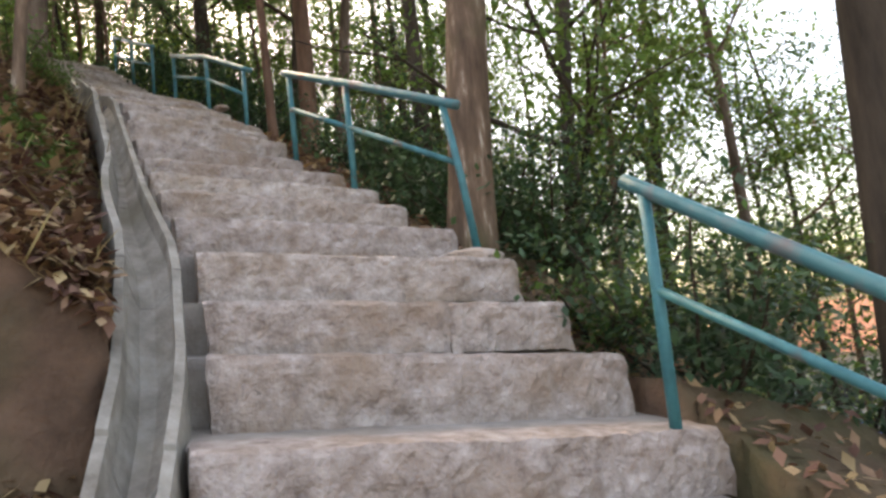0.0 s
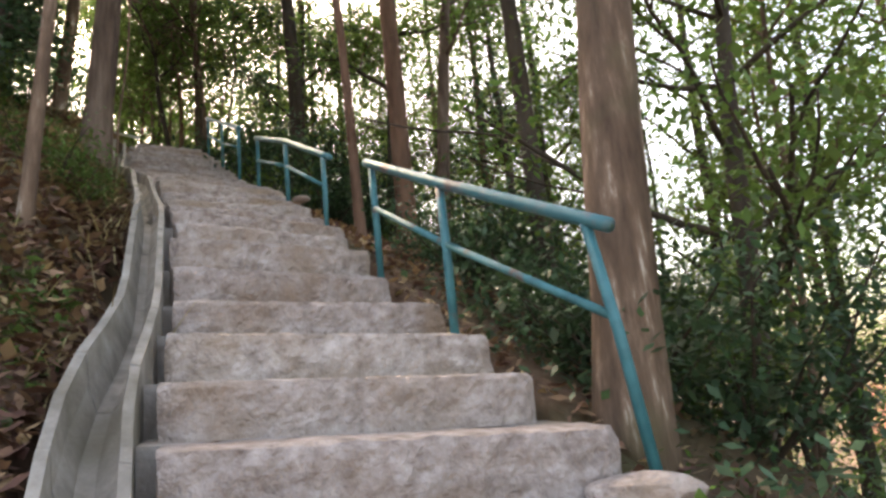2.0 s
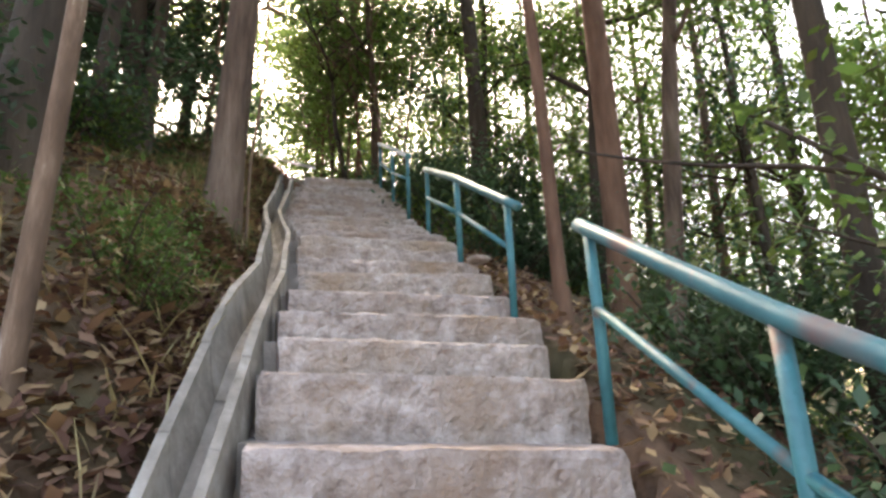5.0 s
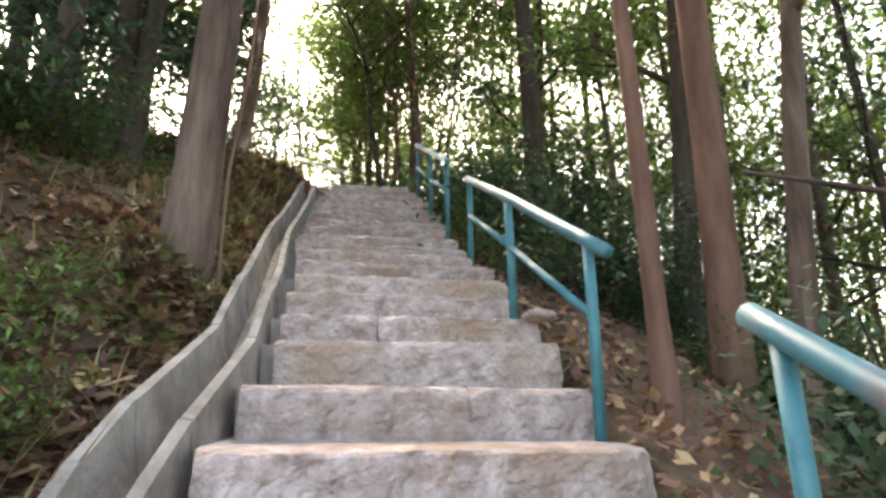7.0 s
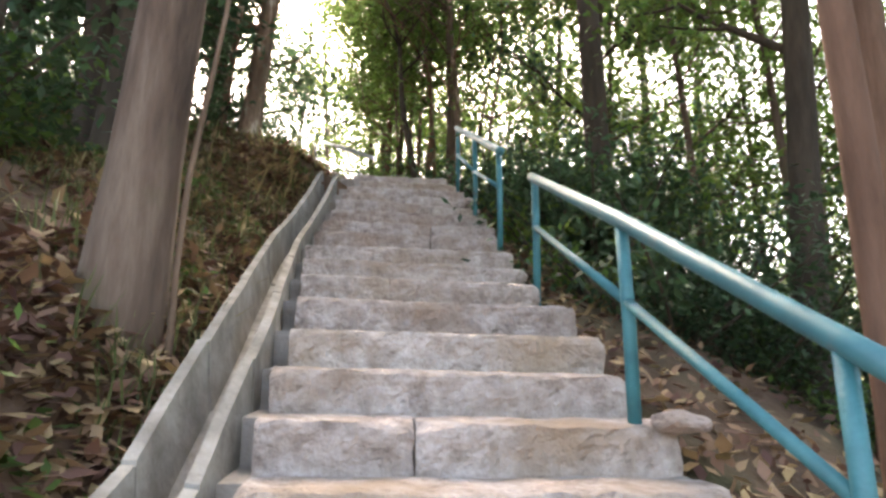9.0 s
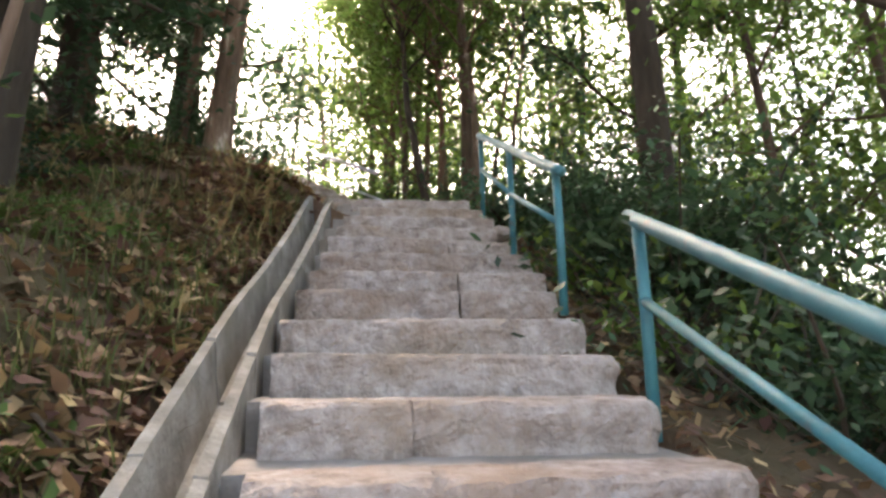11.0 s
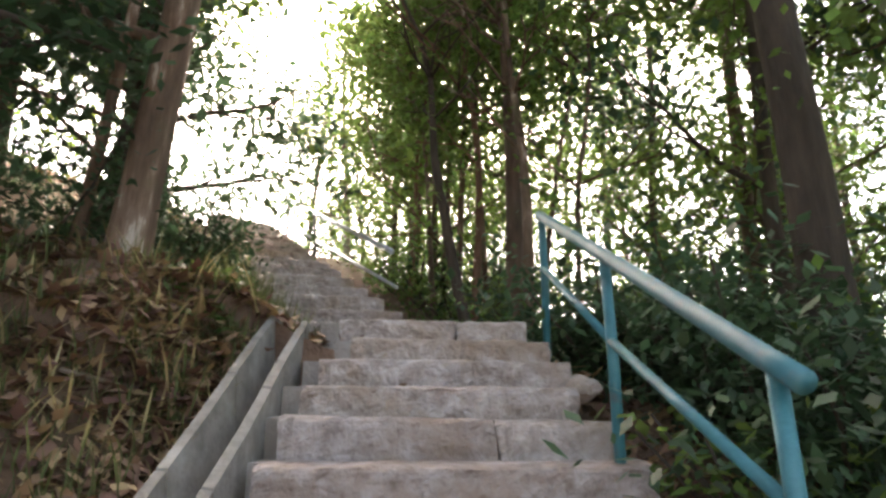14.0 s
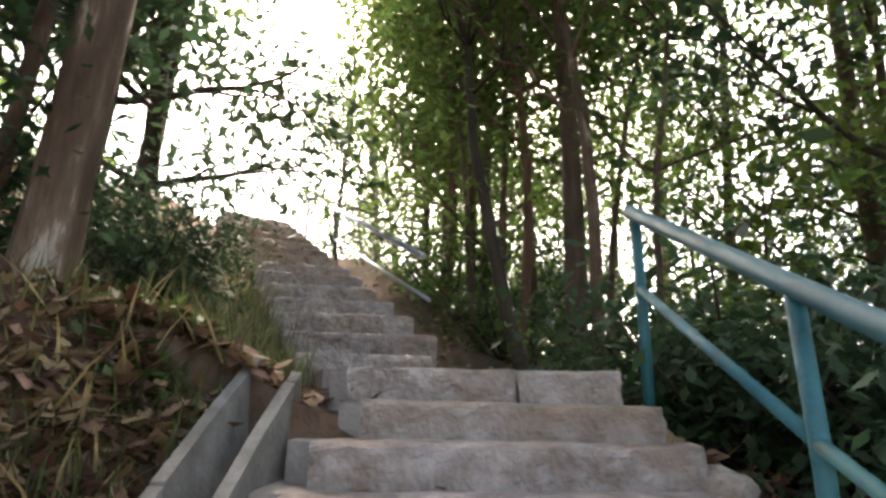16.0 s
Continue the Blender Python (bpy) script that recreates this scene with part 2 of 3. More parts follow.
faces = [(r * N + c, r * N + c + 1, (r + 1) * N + c + 1, (r + 1) * N + c) for r in range(N - 1) for c in range(N - 1)]
ground = put("ground", np.column_stack([P, gz]), faces, SOIL, smooth=True)
tagged(ground, "brown soil hillside strewn with leaf litter", "ground", kind="structure")


# ---- stairs ----
def slab(a, b, depth, height, seed, top_slope=0.06):
    """A rock-faced granite slab: a and b are the ends of its upper front edge."""
    a, b = Vector(a), Vector(b)
    along = b - a
    length = along.length
    ax = along.normalized()
    back = Vector((-ax.y, ax.x, 0)).normalized()
    nx, nz, nd = max(8, int(length / 0.026)), 8, 5
    prof = [(0.0, -height * (1 - k / nz)) for k in range(nz)] + [(0.012, -0.004)] + [(0.02 + (depth - 0.02) * k / nd, top_slope * depth * k / nd) for k in range(1, nd + 1)] + [(depth, -height)]
    verts, faces = [], []
    m = len(prof)
    for i in range(nx + 1):
        f = i / nx
        end = min(f, 1 - f) * length
        for j, (dd, zz) in enumerate(prof):
            p = a + ax * (f * length) + back * dd + Vector((0, 0, zz))
            q = p * 7 + Vector((seed, 0, 0))
            n1 = noise.fractal(q, 1.0, 2.0, 4)
            n2 = noise.noise(p * 2.3 + Vector((seed * 2, 5, 0)))
            chip = noise.noise(Vector((f * length * 16, seed * 3.1, j * 0.2)))
            if j < nz:
                p -= back * (0.024 * n1 + 0.014 * n2 + 0.010 * noise.noise(p * 24))
                if j == 0:
                    p.z -= 0.02
            if nz - 1 <= j <= nz:
                p.z += 0.010 * chip + 0.012 * n2
                p += back * (0.014 * abs(chip) + 0.01 * n1)
            if j > nz:
                p.z += 0.006 * n1
            if end < 0.05:
                p.z -= 0.016 * (1 - end / 0.05) * (j <= nz)
                p += back * 0.020 * (1 - end / 0.05) * (j <= nz)
                p += ax * 0.012 * n1
            verts.append(p)
    for i in range(nx):
        for j in range(m - 1):
            faces.append((i * m + j, (i + 1) * m + j, (i + 1) * m + j + 1, i * m + j + 1))
    faces.append(tuple(range(m)))
    faces.append(tuple(nx * m + j for j in range(m))[::-1])
    return verts, faces


stairs = empty("staircase", left_end(LEVELS[0]), "long outdoor staircase of rough pinkish-grey granite slabs with cement treads", "stairs", kind="structure")
stairs.location = (0, 0, 0)
rnd = random.Random(4)
for i, z in enumerate(LEVELS):
    a, b = left_end(z), right_end(z)
    ax = (b - a).normalized()
    back = Vector((-ax.y, ax.x, 0)).normalized()
    nz_ = LEVELS[i + 1] if i + 1 < len(LEVELS) else z + 0.16
    pz = LEVELS[i - 1] if i else z - 0.24
    a2, b2 = left_end(nz_), right_end(nz_)
    depth = max(0.2, (((a2 + b2) - (a + b)) / 2).dot(back))
    jit = rnd.uniform(-0.04, 0.04)
    a = a + ax * jit * 0.5
    b = b + ax * rnd.uniform(-0.05, 0.05) + Vector((0, 0, rnd.uniform(-0.012, 0.012)))
    if i == len(LEVELS) - 2:
        a = a + ax * 0.10
    h = (z - pz) - 0.004 - 0.05 * min(1.0, depth)
    cut = rnd.choice([0, 0, 0, 0.36, 0, 0, 0.62, 0, 0])
    pieces = [(a, b)]
    if cut:
        c = a.lerp(b, cut)
        pieces = [(a, c - ax * 0.002), (c + ax * 0.002, b)]
    for k, (p, q) in enumerate(pieces):
        v, f = slab(p + Vector((0, 0, rnd.uniform(-0.006, 0.006))), q, min(depth * 0.75, 0.24), h, i * 3.7 + k * 11.3)
        put("stone_slab", v, f, GRANITE, stairs, "rough pinkish-grey granite slab" if k == 0 and i == 0 else "", smooth=False)
    # cement bed behind the slab
    d0, d1 = min(depth * 0.75, 0.24) - 0.02, depth + 0.25
    nb = 24
    verts, faces = [], []
    for s in range(nb + 1):
        p = (a - ax * 0.085).lerp(b, s / nb)
        for dd in (d0, (d0 + d1) / 2, d1):
            q = p + back * dd
            q.z = p.z + 0.06 * dd - 0.010 + 0.006 * noise.noise(q * 5)
            verts.append(q)
    for s in range(nb):
        for k in range(2):
            faces.append((s * 3 + k, (s + 1) * 3 + k, (s + 1) * 3 + k + 1, s * 3 + k + 1))
    lows = len(verts)
    verts += [Vector((v.x, v.y, v.z - 0.30)) for v in verts]
    loop = [s * 3 for s in range(nb + 1)] + [nb * 3 + 1, nb * 3 + 2] + [s * 3 + 2 for s in range(nb - 1, -1, -1)] + [1]
    for q0, q1 in zip(loop, loop[1:] + loop[:1]):
        faces.append((q1, q0, q0 + lows, q1 + lows))
    put("cement_bed", verts, faces, CEMENT, stairs)

for i in range(UP_N):
    f = i / (UP_N - 1)
    a, b = UP_L0.lerp(UP_L1, f), UP_R0.lerp(UP_R1, f)
    if i == 0:
        b = a.lerp(b, 0.80)
    v, f2 = slab(a, b, 0.36, 0.16, 200 + i * 5.1)
    put("stone_slab", v, f2, GRANITE, stairs)
# small landing between the two flights
e0, e1 = left_end(6.09), right_end(6.09)
lv = [e0 + Vector((-0.05, 0.22, 0)), e1 + Vector((-0.1, 0.15, 0)), UP_R0 + Vector((0.1, 0.1, -0.15)), UP_L0 + Vector((-0.3, 0.2, -0.15)), e0 + Vector((-0.25, 0.10, 0.0))]
lv = [Vector((p.x, p.y, 6.105)) for p in lv]
lv += [p - Vector((0, 0, 0.3)) for p in lv]
put("cement_bed", lv, [(0, 1, 2, 3, 4)] + [(q, q + 5, (q + 1) % 5 + 5, (q + 1) % 5) for q in range(5)], CEMENT, stairs)


# ---- drain channel beside the stairs ----
def gutter_section(z, f):
    """Upper edge points of the channel at nosing height z."""
    a, b = left_end(z), right_end(z)
    out = (a - b).normalized()
    gap = float(np.interp(z, [0.6, 1.1, 2.2, 3.0, 3.9, 5.2, 5.8], [0.03, 0.09, 0.06, 0.06, 0.08, 0.045, 0.09]))
    wide = float(np.interp(z, [0.6, 1.1, 1.8, 2.3, 3.0, 6.0], [0.21, 0.25, 0.25, 0.19, 0.19, 0.17]))
    if z > 5.6:
        gap += (z - 5.6) * 0.10
    return a, out, gap, wide


gut = empty("drain_channel", (0, 0, 0), "grey precast concrete drain channel with stained sides beside the steps", "drain", kind="structure")
zs = list(np.arange(-0.9, 6.06, 0.33)) + [6.07]
for i in range(len(zs) - 1):
    verts, faces = [], []
    rows = []
    for z in (zs[i] + 0.004, (zs[i] + zs[i + 1]) / 2, zs[i + 1] - 0.002):
        a, out, gap, wide = gutter_section(z, 0)
        dz = 0.02 * noise.noise(Vector((i * 1.7, 0, 2)))
        sec = [(gap - 0.005, -0.30), (gap, 0.0), (gap + 0.035, 0.005), (gap + 0.042, -0.10), (gap + wide * 0.38 + 0.012, -0.17), (gap + wide * 0.66, -0.17), (gap + wide - 0.045, -0.07),
               (gap + wide - 0.035, 0.055), (gap + wide, 0.055), (gap + wide + 0.01, -0.32)]
        for o, hz in sec:
            p = a + out * (o + 0.008 * noise.noise(Vector((i * 2.1, 1, 0)))) + Vector((0, 0, hz + dz))
            verts.append(p)
        rows.append(len(sec))
    m = rows[0]
    for r in range(2):
        for j in range(m - 1):
            faces.append((r * m + j, (r + 1) * m + j, (r + 1) * m + j + 1, r * m + j + 1))
        faces.append((r * m + m - 1, (r + 1) * m + m - 1, (r + 1) * m, r * m))
    faces.append(tuple(range(m)))
    faces.append(tuple(2 * m + j for j in range(m))[::-1])
    put("channel_section", verts, faces, GUTTER, gut)


# ---- handrails ----
def handrail(label, posts, over_low, over_high, radius=0.029, mid_part=0.57, paint=PAINT, top=RAILTOP, post_paint=PAINT, group="stair handrails"):
    """posts: (foot, head) from the low end to the high end."""
    rail = empty("handrail", posts[0][0], label, "handrail", group)
    base = Vector(posts[0][0])
    heads = [Vector(h) - base for _, h in posts]
    feet = [Vector(f) - base for f, _ in posts]
    lo = heads[0] + (heads[0] - heads[1]).normalized() * over_low if len(heads) > 1 else heads[0]
    hi = heads[-1] + (heads[-1] - heads[-2]).normalized() * over_high
    line = [lo] + heads + [hi]
    line = [p + Vector((0, 0, 0.01)) for p in line]
    put("top_rail", *tube(line, radius, 12), top, rail, "teal painted steel pipe worn to bare metal on top", smooth=True)
    mids = [f.lerp(h, mid_part) for f, h in zip(feet, heads)]
    if over_low > 1:
        mids = [mids[0] + (mids[0] - mids[1]).normalized() * over_low * 0.97] + mids
    for p, q in zip(mids[:-1], mids[1:]):
        put("middle_rail", *tube([p, q], radius * 0.62, 10), paint, rail, smooth=True)
    for f, h in zip(feet, heads):
        g = f - Vector((0, 0, 0.10))
        put("post", *tube([g, f.lerp(h, 0.5) + Vector((0.004, 0, 0)), h - Vector((0, 0, 0.0))], radius * 0.78, 10), post_paint, rail, smooth=True)
    return rail


TEAL = "teal painted steel pipe handrail with a middle rail, paint worn"
handrail(TEAL, [((1.9, 0.55, -0.75), (1.9, 0.55, 0.15)), ((1.45, 1.75, 0.15), (1.45, 1.75, 0.90)), ((0.90, 2.60, 0.53), (0.92, 2.58, 1.53))], 0.1, 0.12, 0.034)
handrail(TEAL, [((0.22, 3.78, 1.55), (0.10, 3.78, 2.50)), ((-0.62, 4.44, 2.20), (-0.62, 4.44, 3.00)), ((-1.26, 5.33, 2.78), (-1.27, 5.33, 3.55))], 0.14, 0.12, 0.032)
handrail(TEAL, [((-1.94, 6.11, 3.38), (-1.94, 6.11, 4.04)), ((-2.53, 6.65, 3.90), (-2.54, 6.65, 4.50)), ((-3.41, 7.77, 4.50), (-3.41, 7.77, 5.15))], 0.16, 0.10, 0.028)
handrail(TEAL, [((-3.99, 8.38, 5.03), (-3.99, 8.37, 5.66)), ((-4.66, 9.12, 5.45), (-4.67, 9.12, 6.19)), ((-5.33, 9.84, 6.03), (-5.33, 9.83, 6.70))], 0.10, 0.06, 0.027)
handrail("grey bare steel pipe handrail beside the upper steps", [((-9.30, 11.55, 7.35), (-9.35, 11.50, 8.12)), ((-10.45, 11.95, 7.9), (-10.45, 11.95, 8.68))], 2.55, 0.05, 0.024, paint=STEEL, top=STEEL, post_paint=POST)

# ---- trees ----
def leaves(centres, spread, count, size, seed, flat=0.6):
    """Many small folded leaves scattered round the centres; returns vertices and quads."""
    g = np.random.default_rng(seed)
    c = np.asarray(centres)[g.integers(0, len(centres), count)]
    p = c + g.normal(0, 1, (count, 3)) * np.array([spread, spread, spread * flat])
    yaw = g.uniform(0, 2 * np.pi, count)
    tilt = g.normal(-0.35, 0.5, count)
    s = size * g.uniform(0.6, 1.35, count)
    u = np.stack([np.cos(yaw) * np.cos(tilt), np.sin(yaw) * np.cos(tilt), np.sin(tilt)], 1)
    w = np.stack([-np.sin(yaw), np.cos(yaw), g.normal(0, 0.35, count)], 1)
    w /= np.linalg.norm(w, axis=1)[:, None]
    a, b = p, p + u * s[:, None]
    m = p + u * (s * 0.45)[:, None]
    v1, v2 = m + w * (s * 0.27)[:, None], m - w * (s * 0.27)[:, None]
    verts = np.stack([a, v1, b, v2], 1).reshape(-1, 3)
    faces = np.arange(count * 4).reshape(-1, 4)
    return verts, faces


def leaf_mesh(name, verts, faces, material):
    me = bpy.data.meshes.new(name)
    n = len(faces)
    me.vertices.add(len(verts))
    me.vertices.foreach_set("co", np.asarray(verts, dtype=np.float32).ravel())
    me.loops.add(n * 4)
    me.loops.foreach_set("vertex_index", np.asarray(faces, dtype=np.int32).ravel())
    me.polygons.add(n)
    me.polygons.foreach_set("loop_start", np.arange(0, n * 4, 4, dtype=np.int32))
    me.materials.append(material)
    me.update(calc_edges=True)
    return me


def limb(start, direction, length, r0, rng, steps=5, droop=0.0):
    pts, rad = [Vector(start)], [r0]
    d = Vector(direction).normalized()
    for k in range(steps):
        d = (d + Vector((rng.uniform(-0.22, 0.22), rng.uniform(-0.22, 0.22), rng.uniform(-0.08, 0.16) - droop))).normalized()
        pts.append(pts[-1] + d * length / steps)
        rad.append(r0 * (1 - 0.8 * (k + 1) / steps) + 0.003)
    return pts, rad


def tree(at, height, radius, bark, leaf, seed, lean=(0, 0), crown_from=0.4, crown_wide=1.7, count=7000, size=0.085, limbs=9, label="", group="trees of the wood", bend=0.25, spread=0.42, low_limbs=False):
    rng = random.Random(seed)
    at = Vector(at)
    t = empty("tree", at, label, "tree", group)
    pts, rad = [], []
    n = 10
    for k in range(n + 1):
        f = k / n
        w = Vector((noise.noise(Vector((seed, f * 2.2, 0))), noise.noise(Vector((0, f * 2.2, seed))), 0)) * bend * f
        pts.append(Vector((lean[0] * f * height, lean[1] * f * height, -0.35 + f * (height + 0.35))) + w)
        rad.append(radius * ((1.30 if k == 0 else 1.0) - 0.72 * f))
    # a ring of flare near the ground
    pts.insert(1, pts[0].lerp(pts[1], 0.45))
    rad.insert(1, radius * 1.12)
    put("trunk", *tube(pts, rad, 14, 0.12, seed), bark, t, smooth=True)
    centres, woods = [], []
    for k in range(limbs):
        f = crown_from * (0.8 if low_limbs else 1.0) + (0.97 - crown_from) * (k + rng.random()) / limbs
        i = min(int(f * n) + 1, n)
        ang = rng.uniform(0, 2 * math.pi)
        ln = crown_wide * rng.uniform(0.65, 1.15) * (1.15 - 0.5 * f)
        p, r = limb(pts[i], (math.cos(ang), math.sin(ang), rng.uniform(0.25, 0.9)), ln, max(0.014, rad[i] * 0.42), rng)
        woods = [tube(p, r, 6)]
        centres += [tuple(q) for q in p[2:]]
        for q in (p[2], p[3], p[4]):
            a2 = ang + rng.uniform(-1.2, 1.2)
            p2, r2 = limb(q, (math.cos(a2), math.sin(a2), rng.uniform(0.0, 0.7)), ln * 0.5, max(0.008, r[3] * 0.6), rng, 4)
            woods.append(tube(p2, r2, 5))
            centres += [tuple(w2) for w2 in p2[1:]]
        put("limb", *merge(woods), bark, t, smooth=True)
    lv, lf = leaves(centres, spread * 0.75, count, size, seed + 7)
    quads = lv.reshape(-1, 4, 3)
    spot = quads[:, 0, :2] + np.array([at.x, at.y])
    gap = np.min(np.hypot(spot[:, None, 0] - MID[None, :-2, 0], spot[:, None, 1] - MID[None, :-2, 1]), axis=1)
    quads = quads[(gap > 1.25) | (quads[:, 0, 2] > 4.5)]
    crown = new("crown", leaf_mesh("crown", quads.reshape(-1, 3), np.arange(len(quads) * 4).reshape(-1, 4), leaf))
    crown.parent = t
    return t


def on_ground(x, y, dz=0.0):
    return Vector((x, y, ground_at(x, y) + dz))


tree((0.16, 4.30, ground_at(0.16, 4.30)), 9, 0.182, PALEBARK, LEAF, 3, (0.10, 0.01), 0.62, 2.0, 7000, label="thick straight tree with flaking brown bark beside the handrail", bend=0.05)
tree((-1.86, 6.84, ground_at(-1.86, 6.84)), 8, 0.055, REDBARK, LEAF, 5, (-0.02, -0.06), 0.62, 1.4, 4500, label="slender tree with smooth reddish bark beside the steps", bend=0.25)
tree((-1.83, 8.60, ground_at(-1.83, 8.60)), 10, 0.14, REDBARK, LEAF, 6, (0.01, -0.05), 0.50, 2.2, 7500, label="tall forked tree with reddish-brown bark", bend=0.2)
tree((-1.45, 8.55, ground_at(-1.45, 8.55)), 8, 0.10, BARK, LEAFY, 8, (0.10, 0.05), 0.45, 1.8, 5500, label="slim brown tree leaning away from its neighbour")
tree((-4.02, 5.78, ground_at(-4.02, 5.78)), 8, 0.135, BARK, LEAFD, 9, (0.055, 0.025), 0.55, 2.2, 6000, label="grey-brown tree with peeling bark on the bank above the drain", bend=0.1)
tree((-3.86, 5.90, ground_at(-3.86, 5.90)), 3.0, 0.014, PALEBARK, LEAFY, 10, (0.04, 0.03), 0.7, 0.4, 60, 0.04, label="thin pale sapling beside a tree on the bank", limbs=4)
tree((-6.78, 8.25, ground_at(-6.78, 8.25)), 7.5, 0.105, PALEBARK, LEAFD, 11, (0.10, 0.0), 0.24, 2.3, 7500, label="leaning pale brown tree on the bank near the upper steps", bend=0.15)
tree((-7.00, 8.10, ground_at(-7.00, 8.10)), 5.5, 0.038, PALEBARK, LEAFD, 12, (0.06, 0.02), 0.25, 1.7, 5000, label="slim tree growing beside a leaning tree")
tree((-4.12, 10.75, ground_at(-4.12, 10.75)), 10, 0.15, DARKBARK, LEAF, 13, (-0.02, -0.02), 0.5, 2.3, 7500, label="dark-barked tree on the slope below the handrail", bend=0.2)
tree((-6.45, 11.35, ground_at(-6.45, 11.35)), 7, 0.085, BARK, LEAF, 14, (0.0, -0.02), 0.5, 1.8, 5500, label="slim brown tree at the edge of the landing")
tree((-6.70, 11.25, ground_at(-6.70, 11.25)), 4.2, 0.06, DARKBARK, LEAF, 15, (-0.20, -0.10), 0.6, 1.0, 900, label="crooked dark tree leaning over the landing", bend=0.5)
tree((-2.82, 3.90, ground_at(-2.82, 3.90)), 4.5, 0.045, PALEBARK, LEAFD, 16, (0.08, 0.0), 0.6, 1.3, 2200, label="pale thin sapling on the bank", bend=0.2)
tree((-4.30, 4.55, ground_at(-4.30, 4.55)), 8, 0.20, DARKBARK, LEAFD, 17, (0.05, 0.02), 0.4, 2.2, 7500, label="dark tree on the upper bank")
tree((2.32, 3.20, ground_at(2.32, 3.20)), 8, 0.19, DARKBARK, LEAF, 18, (0.05, -0.02), 0.45, 1.8, 6500, label="dark-barked tree below the lowest handrail")
tree((1.15, 6.10, ground_at(1.15, 6.10)), 6, 0.10, DARKBARK, LEAF, 19, (0.10, -0.02), 0.22, 2.2, 5500, label="spreading dark tree with crooked limbs", limbs=13, low_limbs=True, bend=0.6)
tree((-0.15, 6.9, ground_at(-0.15, 6.9)), 9, 0.11, DARKBARK, LEAF, 20, (0.0, 0.0), 0.35, 1.9, 4500, label="slim dark tree on the falling slope")

for k, (x, y, h) in enumerate(((-8.3, 8.75, 6), (-7.7, 7.5, 6.5), (-9.3, 9.5, 6), (-6.3, 6.7, 7.5), (-5.4, 5.6, 8), (-6.9, 5.9, 8))):
    tree(on_ground(x, y), h, 0.09, DARKBARK, LEAFD if k != 2 else LEAFY, 70 + k, (0.05, 0.02), 0.16 if k < 3 else 0.24, 1.9, 7500, 0.10, 12, label="dark tree with deep green leaves on top of the bank", low_limbs=True)

# the rest of the wood: five kinds, repeated
kinds = []
for k, (h, r, bark, leaf, frm, wide, cnt) in enumerate([(9, 0.10, BARK, LEAF, 0.25, 1.9, 4600), (10, 0.13, DARKBARK, LEAF, 0.32, 2.1, 4600), (7, 0.055, BARK, LEAFY, 0.22, 1.6, 5000), (8, 0.08, DARKBARK, LEAFD, 0.28, 1.9, 4400), (6, 0.045, PALEBARK, LEAFY, 0.2, 1.5, 4200)]):
    kinds.append(tree(on_ground(-1.2 + 1.1 * k, 12.5 + k * 0.9), h, r, bark, leaf, 40 + k, (0.02, -0.01), frm, wide, cnt, 0.098, 12, ["slender brown woodland tree with open green crown", "dark straight woodland tree with open green crown", "thin young tree with yellow-green leaves", "dark young tree with dense deep green leaves", "thin pale sapling with light green leaves"][k]))
rng = random.Random(21)
placed = [(0.16, 4.30), (-1.86, 6.84), (-1.85, 8.75), (-4.02, 5.88), (-6.78, 8.25), (-3.98, 10.45), (-6.45, 11.35), (2.05, 3.2), (1.15, 6.1), (-0.15, 6.9)] + [(-1.2 + 1.1 * k, 12.5 + k * 0.9) for k in range(5)]
EYE_END = Vector((-4.36, 7.62))


def clear_of(x, y):
    p = np.array([x, y])
    dm = np.min(np.hypot(MID[:-1, 0] - x, MID[:-1, 1] - y))
    if dm < 2.3:
        return False
    v = Vector((x, y)) - Vector((-8.0, 10.3))
    axis_ = Vector((-0.87, 0.49))
    along, across = v.dot(axis_), abs(v.x * axis_.y - v.y * axis_.x)
    if along > -0.5 and across < 1.0 + 0.03 * along and along < 15:
        return False
    return all((x - q) ** 2 + (y - w) ** 2 > 1.0 for q, w in placed)


count = 0
for tries in range(3000):
    if count >= 88:
        break
    band = rng.random()
    if band < 0.55:
        x, y = rng.uniform(-7, 9), rng.uniform(3, 21)
        ok = x > -0.82 * (y - 2.0) - 0.2 + 1.6
    elif band < 0.80:
        x, y = rng.uniform(-15, -4.6), rng.uniform(3.2, 10)
        ok = y < 9.2 + (-7.0 - x) * 0.35 and x < -4.4 - max(0, (y - 5.5)) * 0.85
    else:
        x, y = rng.uniform(-16, -4), rng.uniform(11.2, 21)
        ok = y > 11.3 + (-7.0 - x) * 0.42
    if not ok or not clear_of(x, y):
        continue
    src = kinds[rng.randrange(5) if band < 0.55 else rng.choice([0, 2, 2, 3, 4]) if band >= 0.8 else rng.choice([1, 3, 3, 0])]
    copy_thing(src, Matrix.Translation(on_ground(x, y)) @ Euler((rng.uniform(-0.06, 0.06), rng.uniform(-0.06, 0.06), rng.uniform(0, 6.28))).to_matrix().to_4x4())
    placed.append((x, y))
    count += 1

# far woods behind, one mass of leaves standing round the hill
far = []
g = np.random.default_rng(5)
cc = []
for k in range(150):
    a = g.uniform(-0.45, 2.95)
    d = g.uniform(17, 34)
    x, y = -3 + d * math.cos(a) * 1.0, 6 + d * math.sin(a)
    if not clear_of(x, y):
        continue
    z0 = ground_at(x, y)
    for q in range(9):
        cc.append((x + g.normal(0, 1.0), y + g.normal(0, 1.0), z0 + g.uniform(0.6, 8.5)))
wood = new("far_woods", leaf_mesh("far_woods", *leaves(cc, 0.9, 62000, 0.17, 77, 0.8), LEAF))
tagged(wood, "distant green woodland foliage on the slope", "woods", kind="stuff")


